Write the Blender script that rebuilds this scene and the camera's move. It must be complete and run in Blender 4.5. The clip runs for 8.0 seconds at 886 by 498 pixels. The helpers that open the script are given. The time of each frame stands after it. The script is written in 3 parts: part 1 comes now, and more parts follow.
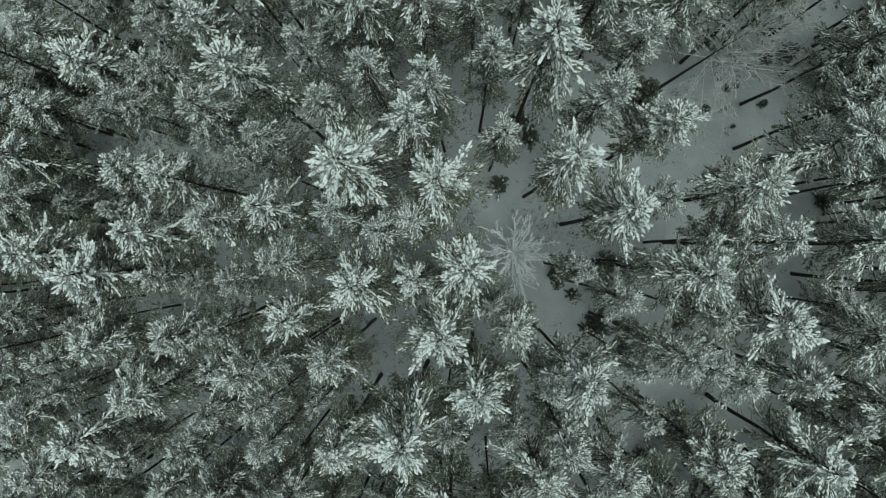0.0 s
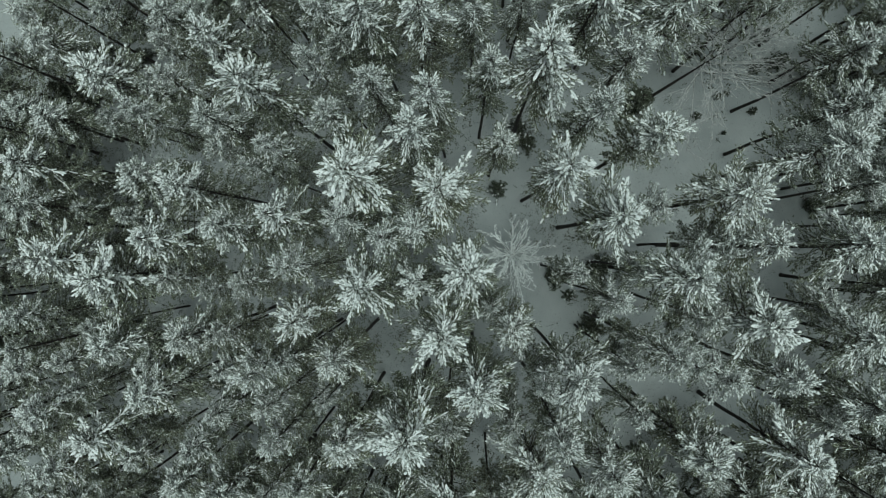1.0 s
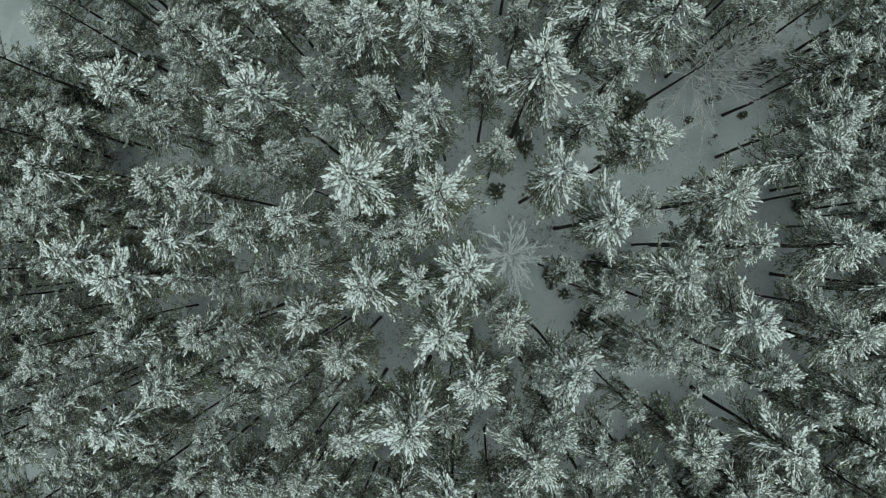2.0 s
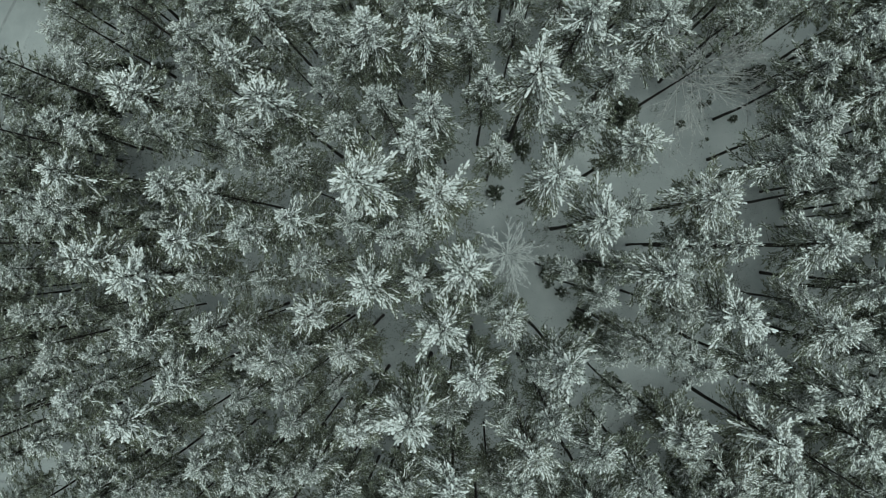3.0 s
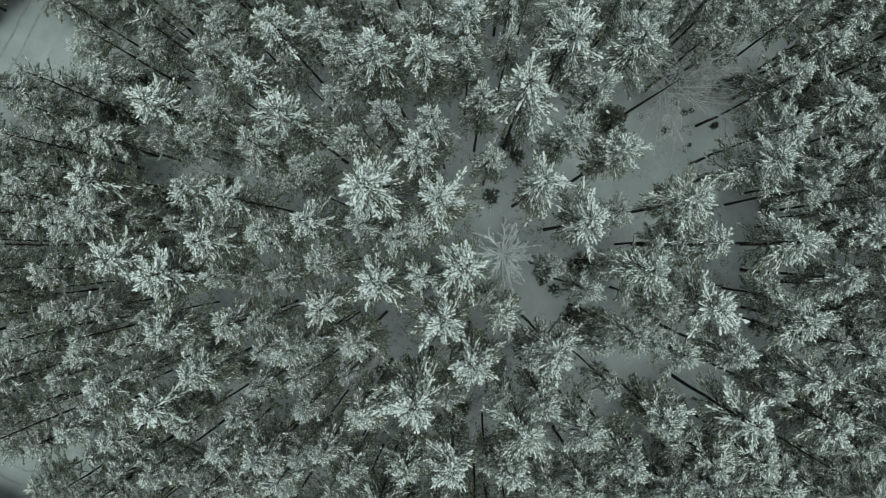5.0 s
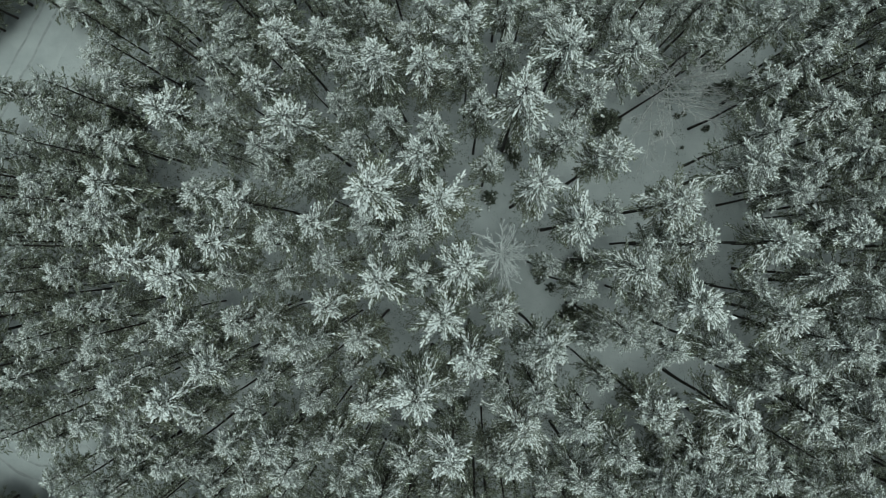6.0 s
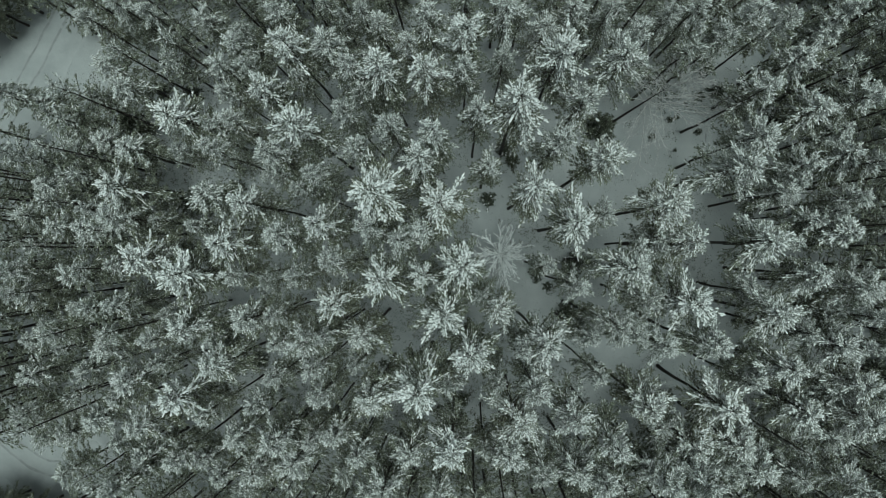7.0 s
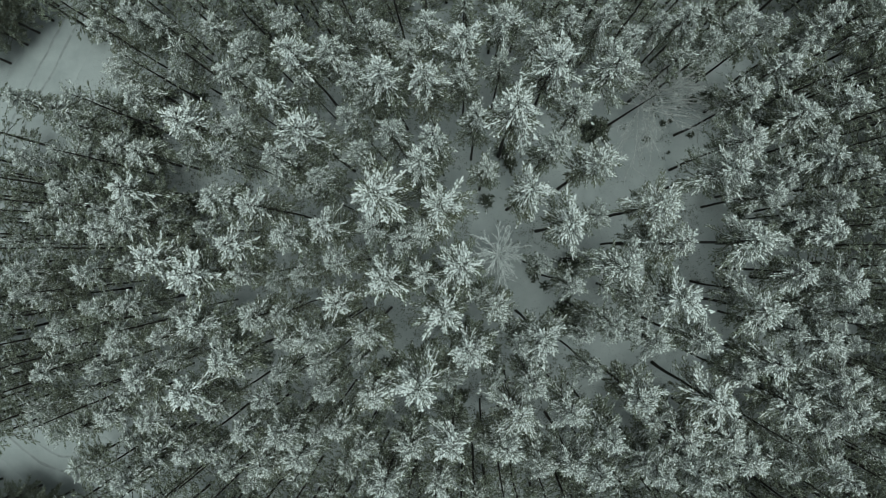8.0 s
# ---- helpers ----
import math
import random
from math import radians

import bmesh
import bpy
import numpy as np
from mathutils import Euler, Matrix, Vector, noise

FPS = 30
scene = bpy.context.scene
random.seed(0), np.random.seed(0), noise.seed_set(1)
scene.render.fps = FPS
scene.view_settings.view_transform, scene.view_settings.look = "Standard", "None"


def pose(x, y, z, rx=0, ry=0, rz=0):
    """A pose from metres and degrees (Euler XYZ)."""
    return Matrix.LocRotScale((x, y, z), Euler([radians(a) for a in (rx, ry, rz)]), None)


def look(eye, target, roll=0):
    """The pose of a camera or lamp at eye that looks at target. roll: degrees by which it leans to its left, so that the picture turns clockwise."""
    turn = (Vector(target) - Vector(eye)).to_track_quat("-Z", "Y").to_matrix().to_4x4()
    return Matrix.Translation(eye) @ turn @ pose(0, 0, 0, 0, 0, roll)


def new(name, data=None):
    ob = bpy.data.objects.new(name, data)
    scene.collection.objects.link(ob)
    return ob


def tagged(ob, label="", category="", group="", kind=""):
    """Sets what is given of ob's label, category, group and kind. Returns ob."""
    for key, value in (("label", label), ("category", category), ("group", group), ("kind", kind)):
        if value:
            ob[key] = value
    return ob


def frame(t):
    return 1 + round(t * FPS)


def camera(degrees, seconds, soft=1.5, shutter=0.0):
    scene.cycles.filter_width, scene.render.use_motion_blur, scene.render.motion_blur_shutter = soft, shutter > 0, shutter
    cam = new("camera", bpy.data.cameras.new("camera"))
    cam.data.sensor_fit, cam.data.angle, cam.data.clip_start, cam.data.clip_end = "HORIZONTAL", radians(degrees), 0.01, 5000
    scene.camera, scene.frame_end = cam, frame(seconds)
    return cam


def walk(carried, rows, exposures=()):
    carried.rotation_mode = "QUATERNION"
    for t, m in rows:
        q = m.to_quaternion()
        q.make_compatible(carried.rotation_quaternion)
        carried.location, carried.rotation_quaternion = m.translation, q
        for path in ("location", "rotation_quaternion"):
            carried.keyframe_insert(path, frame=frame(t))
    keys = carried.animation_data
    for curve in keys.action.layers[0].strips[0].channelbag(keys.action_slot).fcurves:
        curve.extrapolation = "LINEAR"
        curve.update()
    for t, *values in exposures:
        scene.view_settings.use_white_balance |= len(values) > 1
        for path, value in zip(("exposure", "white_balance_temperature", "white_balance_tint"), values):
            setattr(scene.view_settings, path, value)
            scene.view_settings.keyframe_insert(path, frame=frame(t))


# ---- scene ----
cam = camera(74.0, 8.0, soft=1.0)
ROWS = [
    (0.0, 0.000, 0.000, 53.006, -0.210, 1.978, 0.000),
    (0.5, -0.014, 0.206, 53.909, -0.260, 1.940, -0.022),
    (1.0, -0.011, 0.353, 54.819, -0.324, 1.949, -0.066),
    (1.5, 0.009, 0.401, 55.685, -0.343, 1.982, -0.128),
    (3.0, 0.056, 0.345, 58.417, -0.268, 1.977, -0.292),
    (3.5, 0.067, 0.287, 59.302, -0.210, 1.946, -0.361),
    (4.0, 0.099, 0.226, 60.226, -0.141, 1.934, -0.438),
    (4.5, 0.103, 0.179, 61.120, -0.097, 1.889, -0.511),
    (6.0, 0.167, 0.145, 63.917, -0.073, 1.871, -0.701),
    (6.5, 0.199, 0.149, 64.818, -0.065, 1.871, -0.771),
    (7.0, 0.223, 0.131, 65.745, -0.033, 1.858, -0.827),
    (7.5, 0.243, 0.117, 66.639, -0.008, 1.854, -0.897),
    (8.0, 0.267, 0.090, 67.588, 0.022, 1.850, -0.955),
]
walk(cam, [(t, pose(x, y, z, rx, ry, rz)) for t, x, y, z, rx, ry, rz in ROWS],
     exposures=[(0.0, 0.08, 6200, -5), (8.0, 0.08, 6200, -5)])

# ---- overcast winter daylight ----
world = bpy.data.worlds.new("overcast_sky")
scene.world = world
world.use_nodes = True
wn, wl = world.node_tree.nodes, world.node_tree.links
wn.clear()
sky = wn.new("ShaderNodeTexSky")
sky.sky_type = "NISHITA"
sky.sun_disc = False
sky.sun_elevation, sky.sun_rotation = radians(83), radians(112)
sky.dust_density, sky.ozone_density = 4.0, 1.0
cloud = wn.new("ShaderNodeHueSaturation")
cloud.inputs["Saturation"].default_value = 0.22
cloud_tint = wn.new("ShaderNodeMixRGB")
cloud_tint.blend_type = "MULTIPLY"
cloud_tint.inputs[0].default_value = 1.0
cloud_tint.inputs[2].default_value = (0.95, 1.0, 0.985, 1)
back = wn.new("ShaderNodeBackground")
back.inputs["Strength"].default_value = 0.05
out = wn.new("ShaderNodeOutputWorld")
wl.new(sky.outputs[0], cloud.inputs["Color"])
wl.new(cloud.outputs[0], cloud_tint.inputs[1])
wl.new(cloud_tint.outputs[0], back.inputs["Color"])
wl.new(back.outputs[0], out.inputs["Surface"])

sun_data = bpy.data.lights.new("sun", "SUN")
sun_data.energy, sun_data.angle, sun_data.color = 1.5, radians(30), (0.95, 1.0, 0.985)
sun = new("sun", sun_data)
sun.matrix_world = look((0, 0, 90), (-10, 4, 0))


# ---- materials ----
def shader(name, rough=0.8):
    m = bpy.data.materials.new(name)
    m.use_nodes = True
    nodes, links = m.node_tree.nodes, m.node_tree.links
    b = nodes["Principled BSDF"]
    b.inputs["Roughness"].default_value = rough
    return m, nodes, links, b


def tex(nodes, links, scale, detail=4.0, rough=0.6, coord="Object"):
    tc = nodes.new("ShaderNodeTexCoord")
    n = nodes.new("ShaderNodeTexNoise")
    n.inputs["Scale"].default_value = scale
    n.inputs["Detail"].default_value = detail
    n.inputs["Roughness"].default_value = rough
    links.new(tc.outputs[coord], n.inputs["Vector"])
    return n.outputs["Fac"]


def ramp(nodes, links, fac, stops):
    r = nodes.new("ShaderNodeValToRGB")
    els = r.color_ramp.elements
    while len(els) < len(stops):
        els.new(0.5)
    for e, (p, c) in zip(els, stops):
        e.position, e.color = p, (*c, 1)
    links.new(fac, r.inputs[0])
    return r.outputs[0]


def mix(nodes, links, fac, a, b, mode="MIX"):
    x = nodes.new("ShaderNodeMixRGB")
    x.blend_type = mode
    for socket, v in zip(x.inputs, (fac, a, b)):
        if isinstance(v, (int, float)):
            socket.default_value = v
        elif isinstance(v, tuple):
            socket.default_value = (*v, 1)
        else:
            links.new(v, socket)
    return x.outputs[0]


def bump(nodes, links, b, height, strength, distance):
    n = nodes.new("ShaderNodeBump")
    n.inputs["Strength"].default_value = strength
    n.inputs["Distance"].default_value = distance
    links.new(height, n.inputs["Height"])
    links.new(n.outputs[0], b.inputs["Normal"])


def make_snow():
    m, n, l, b = shader("branch_snow", 0.65)
    geo = n.new("ShaderNodeNewGeometry")
    pad = ramp(n, l, geo.outputs["Random Per Island"], [(0.0, (0.56, 0.58, 0.57)), (0.3, (0.78, 0.80, 0.80)), (0.6, (0.90, 0.91, 0.91))])
    grain = ramp(n, l, tex(n, l, 5.0), [(0.3, (0.88, 0.90, 0.91)), (0.6, (1, 1, 1))])
    col = mix(n, l, 1.0, pad, grain, "MULTIPLY")
    poke = ramp(n, l, tex(n, l, 13.0, 3, 0.7), [(0.57, (0, 0, 0)), (0.66, (1, 1, 1))])
    l.new(mix(n, l, poke, col, (0.24, 0.26, 0.215)), b.inputs["Base Color"])
    bump(n, l, b, tex(n, l, 22.0), 0.5, 0.03)
    return m


def make_ground_snow():
    m, n, l, b = shader("shaded_floor_snow", 0.75)
    # grey of thin littered snow, darkened further to carry the canopy's shade
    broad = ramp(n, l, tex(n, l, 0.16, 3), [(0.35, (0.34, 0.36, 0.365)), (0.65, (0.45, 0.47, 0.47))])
    litter = ramp(n, l, tex(n, l, 7.0, 5, 0.7), [(0.57, (0, 0, 0)), (0.70, (1, 1, 1))])
    zones = ramp(n, l, tex(n, l, 0.5, 4), [(0.40, (0, 0, 0)), (0.60, (1, 1, 1))])
    specks = mix(n, l, 1.0, litter, zones, "MULTIPLY")
    l.new(mix(n, l, specks, broad, (0.13, 0.13, 0.11)), b.inputs["Base Color"])
    bump(n, l, b, tex(n, l, 2.5, 6), 0.5, 0.08)
    return m


def make_road_snow():
    m, n, l, b = shader("packed_road_snow", 0.6)
    broad = ramp(n, l, tex(n, l, 0.4, 5), [(0.3, (0.32, 0.34, 0.345)), (0.7, (0.41, 0.43, 0.43))])
    dirt = ramp(n, l, tex(n, l, 3.0, 6, 0.7), [(0.6, (0, 0, 0)), (0.8, (0.6, 0.6, 0.6))])
    l.new(mix(n, l, dirt, broad, (0.40, 0.40, 0.38)), b.inputs["Base Color"])
    bump(n, l, b, tex(n, l, 3.0, 6), 0.5, 0.06)
    return m


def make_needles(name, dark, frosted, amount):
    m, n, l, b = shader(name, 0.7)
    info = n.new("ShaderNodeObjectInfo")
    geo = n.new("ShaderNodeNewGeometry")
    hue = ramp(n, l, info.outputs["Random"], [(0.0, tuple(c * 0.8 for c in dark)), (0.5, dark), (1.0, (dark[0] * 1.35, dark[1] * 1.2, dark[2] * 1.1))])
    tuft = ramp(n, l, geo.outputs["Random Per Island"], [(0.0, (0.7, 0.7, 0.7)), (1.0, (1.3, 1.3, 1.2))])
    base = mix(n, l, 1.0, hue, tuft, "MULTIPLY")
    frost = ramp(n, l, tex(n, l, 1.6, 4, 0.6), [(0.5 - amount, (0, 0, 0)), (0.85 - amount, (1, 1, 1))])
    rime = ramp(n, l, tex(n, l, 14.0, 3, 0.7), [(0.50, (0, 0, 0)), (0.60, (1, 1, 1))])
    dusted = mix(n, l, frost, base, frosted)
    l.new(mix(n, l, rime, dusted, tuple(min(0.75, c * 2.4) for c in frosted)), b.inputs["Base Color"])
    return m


def make_bark(name, low, high, scale=9.0):
    m, n, l, b = shader(name, 0.9)
    t = tex(n, l, scale, 6, 0.7)
    l.new(ramp(n, l, t, [(0.35, low), (0.68, high)]), b.inputs["Base Color"])
    bump(n, l, b, t, 0.8, 0.03)
    return m


SNOW = make_snow()
SHADED_GROUND_SNOW = make_ground_snow()
ROAD_SNOW = make_road_snow()
RUT_SNOW = make_bark("pressed_snow", (0.25, 0.26, 0.26), (0.38, 0.395, 0.395), 1.5)
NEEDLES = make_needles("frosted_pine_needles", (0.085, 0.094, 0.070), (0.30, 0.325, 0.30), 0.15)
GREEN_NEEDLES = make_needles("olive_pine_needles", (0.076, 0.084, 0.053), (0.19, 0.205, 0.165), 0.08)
DARK_NEEDLES = make_needles("dark_spruce_needles", (0.044, 0.053, 0.034), (0.13, 0.14, 0.115), 0.0)
BARK = make_bark("pine_bark", (0.022, 0.019, 0.017), (0.085, 0.075, 0.068))
TWIG_BARK = make_bark("twig_bark", (0.05, 0.043, 0.036), (0.12, 0.105, 0.09))
FROSTED_TWIGS = make_bark("frosted_twigs", (0.34, 0.335, 0.33), (0.72, 0.73, 0.72), 4.0)
RIME = make_bark("rime_frost", (0.80, 0.82, 0.82), (0.93, 0.94, 0.94), 7.0)
DEAD_GRASS = make_bark("dry_heather", (0.06, 0.06, 0.04), (0.19, 0.185, 0.145), 6.0)


# ---- mesh helpers ----
class Soup:
    """Vertices and faces gathered piece by piece."""

    def __init__(self):
        self.v, self.f = [], []

    def add(self, verts, faces):
        k = len(self.v)
        self.v.extend(verts)
        self.f.extend([tuple(k + i for i in face) for face in faces])

    def mesh(self, name, material, smooth=True):
        me = bpy.data.meshes.new(name)
        me.from_pydata(self.v, [], self.f)
        if smooth:
            me.polygons.foreach_set("use_smooth", [True] * len(me.polygons))
        me.materials.append(material)
        me.update()
        return me


def side_axes(d):
    d = d.normalized()
    a = d.cross(Vector((0, 0, 1)))
    if a.length < 0.05:
        a = Vector((1, 0, 0))
    a.normalize()
    return d, a, a.cross(d).normalized()


def pod(soup, p, d, length, width, rng):
    """A blunt finger of snow that lies along d, flat below."""
    d, a, u = side_axes(d)
    ring = []
    for t, k in ((0.18, rng.uniform(0.75, 1.05)), (0.78, rng.uniform(0.7, 1.15))):
        c = p + d * length * t + a * width * rng.uniform(-0.3, 0.3)
        w = width * k
        ring += [c + a * w - u * w * 0.25, c + u * w * rng.uniform(0.7, 1.0), c - a * w - u * w * 0.25]
    soup.add([p, *ring, p + d * length + a * width * rng.uniform(-0.5, 0.5)],
             [(0, 2, 1), (0, 3, 2), (1, 2, 5, 4), (2, 3, 6, 5), (7, 4, 5), (7, 5, 6)])


def fleck(soup, p, d, length, width, rng):
    """A small pad of snow."""
    d, a, u = side_axes(d)
    m = p + d * length * rng.uniform(0.35, 0.6)
    soup.add([p, m + a * width, m + u * width * 0.8, m - a * width, p + d * length],
             [(0, 2, 1), (0, 3, 2), (4, 1, 2), (4, 2, 3)])


def tuft(soup, p, d, size, blades, rng):
    """A brush of needles that stands round d."""
    d, a, u = side_axes(d)
    for i in range(blades):
        ang = 6.283 * (i + rng.random()) / blades
        w = a * math.cos(ang) + u * math.sin(ang)
        tip = p + d * size * rng.uniform(0.3, 1.0) + w * size * rng.uniform(0.45, 0.95)
        s = (d.cross(w) + Vector((wobble(rng), wobble(rng), wobble(rng)))) * size * rng.uniform(0.12, 0.21)
        q = p + d * size * rng.uniform(-0.3, 0.3)
        soup.add([q - s, q + s, tip], [(0, 1, 2)])


def wobble(rng, s=0.4):
    return rng.uniform(-s, s)


def limb(soup, points, r0, r1, sides=3):
    """A tapered tube through the points."""
    k = len(points)
    rings, faces = [], []
    whole = (points[-1] - points[0]).normalized()
    ref = Vector((0, 0, 1)) if abs(whole.z) < 0.75 else Vector((1, 0, 0))
    for i, p in enumerate(points):
        d = (points[min(i + 1, k - 1)] - points[max(i - 1, 0)]).normalized()
        a = d.cross(ref).normalized()
        u = a.cross(d)
        r = r0 + (r1 - r0) * i / (k - 1)
        rings += [p + (a * math.cos(6.2832 * j / sides) + u * math.sin(6.2832 * j / sides)) * r for j in range(sides)]
    for i in range(k - 1):
        for j in range(sides):
            a, b = i * sides + j, i * sides + (j + 1) % sides
            faces.append((a, b, b + sides, a + sides))
    faces.append(tuple(range((k - 1) * sides, k * sides)))
    soup.add(rings, faces)


def part(name, mesh, parent, label=""):
    ob = new(name, mesh)
    ob.parent = parent
    if label:
        tagged(ob, label)
    return ob


def thing(name, m, label, category, group="", kind=""):
    ob = new(name)
    ob.matrix_basis = m
    return tagged(ob, label, category, group, kind)


# ---- ground and road ----
ROAD = [Vector(p) for p in ((-35.0, 44.0), (-42.0, 33.0), (-47.5, 23.5), (-53.0, 13.0), (-56.0, 2.0), (-56.5, -9.0), (-54.5, -18.0), (-49.0, -23.6), (-42.0, -25.3), (-34.0, -29.0))]


def road_distance(x, y):
    p, best = Vector((x, y)), 1e9
    for a, b in zip(ROAD, ROAD[1:]):
        t = max(0.0, min(1.0, (p - a).dot(b - a) / (b - a).length_squared))
        best = min(best, (p - a - (b - a) * t).length)
    return best


def ground_height(x, y):
    far = max(abs(x), abs(y))
    z = 0.16 * noise.noise((x * 0.09, y * 0.09, 0.3)) + 0.09 * noise.noise((x * 0.45, y * 0.45, 4.0)) + 0.03 * noise.noise((x * 1.7, y * 1.7, 8.0))
    if far > 90:
        z *= max(0.0, 1 - (far - 90) / 100)
    w = 1.0
    if x < -25:
        d = road_distance(x, y)
        w = min(1.0, max(0.0, (d - 3.4) / 1.5))
    return z * w - (1 - w) * 0.10


def build_ground():
    fine = [-76 + 0.5 * i for i in range(305)]
    steps = [-3000, -1400, -700, -350, -200, -130, -95]
    xs = steps + fine + [-s for s in reversed(steps)]
    ys = steps + [v for v in fine if abs(v) <= 50] + [-s for s in reversed(steps)]
    verts = [(x, y, ground_height(x, y)) for y in ys for x in xs]
    k = len(xs)
    faces = [(j * k + i, j * k + i + 1, (j + 1) * k + i + 1, (j + 1) * k + i) for j in range(len(ys) - 1) for i in range(k - 1)]
    me = bpy.data.meshes.new("ground")
    me.from_pydata(verts, [], faces)
    me.polygons.foreach_set("use_smooth", [True] * len(me.polygons))
    me.materials.append(SHADED_GROUND_SNOW)
    tagged(new("ground", me), "grey-white snow sheet over the forest floor, canopy shade in its grey", "ground", kind="structure")


def smooth_path(points, n):
    out = []
    for i in range(len(points) - 1):
        p0, p1, p2, p3 = (points[max(0, min(len(points) - 1, i + o))] for o in (-1, 0, 1, 2))
        for s in range(n):
            t = s / n
            out.append(0.5 * (2 * p1 + (p2 - p0) * t + (2 * p0 - 5 * p1 + 4 * p2 - p3) * t * t + (3 * p1 - p0 - 3 * p2 + p3) * t ** 3))
    return out + [points[-1]]


def ribbon(line, offset, width, lift, wander, cells, dip):
    """A strip along the line, offset to its side."""
    verts, faces = [], []
    for i, p in enumerate(line):
        d = (line[min(i + 1, len(line) - 1)] - line[max(i - 1, 0)]).normalized()
        side = Vector((d.y, -d.x))
        for j in range(cells + 1):
            a = width * (j / cells - 0.5)
            grow = 1 + wander * noise.noise((i * 0.21, offset * 3, 1.0 if a > 0 else 7.0))
            q = p + side * (offset + 0.12 * noise.noise((i * 0.15, offset, 4)) + a * grow)
            edge = 1 - min(1.0, (width / 2 - abs(a)) / 0.8)
            z = lift + 0.05 * noise.noise((q.x * 0.6, q.y * 0.6, 2)) + 0.02 * noise.noise((q.x * 3, q.y * 3, 5)) - dip * edge * edge
            verts.append((q.x, q.y, z))
    k = cells + 1
    faces = [(j * k + i, j * k + i + 1, (j + 1) * k + i + 1, (j + 1) * k + i) for j in range(len(line) - 1) for i in range(cells)]
    soup = Soup()
    soup.add(verts, faces)
    return soup


def build_road():
    line = smooth_path(ROAD, 30)
    road = tagged(new("road", ribbon(line, 0.0, 7.6, 0.03, 0.12, 34, 0.16).mesh("road", ROAD_SNOW)), "snow-covered forest track with faint wheel ruts", "road", kind="structure")
    for offset, a, b in ((-0.9, 0, 270), (0.75, 0, 270)):
        part("wheel_rut", ribbon(line[a:b], offset, 0.26, 0.055, 0.8, 4, 0.0).mesh("wheel_rut", RUT_SNOW), road, "pressed grey wheel rut")


build_ground()
build_road()


# ---- trees ----
H0, R0 = 20.0, 1.8


def brush(soup, p, d, length, size, blades, rng):
    """Needles that stand along a shoot and point forward."""
    d, a, u = side_axes(d)
    for i in range(blades):
        ang = 6.283 * (i + rng.random()) / blades
        w = a * math.cos(ang) + u * math.sin(ang)
        q = p + d * length * (i + rng.random()) / blades * 0.85
        tip = q + d * size * rng.uniform(0.55, 1.0) + w * size * rng.uniform(0.2, 0.6)
        s = (d.cross(w) + Vector((wobble(rng, 0.5), wobble(rng, 0.5), wobble(rng, 0.5)))) * size * rng.uniform(0.10, 0.19)
        soup.add([q - s, q + s, tip], [(0, 1, 2)])


def fuzz(soup, curve, length, count, coarse, rng):
    """Fine stray needles around a branch."""
    for i in range(count):
        p = curve(rng.random() ** 0.7) + Vector((wobble(rng, 0.34), wobble(rng, 0.34), wobble(rng, 0.26)))
        d = Vector((wobble(rng, 1), wobble(rng, 1), wobble(rng, 0.7))).normalized()
        a = d.cross(Vector((wobble(rng, 1), wobble(rng, 1), 1))).normalized()
        size = rng.uniform(0.10, 0.20) * coarse
        soup.add([p - a * size * 0.3, p + a * size * 0.3, p + d * size], [(0, 1, 2)])


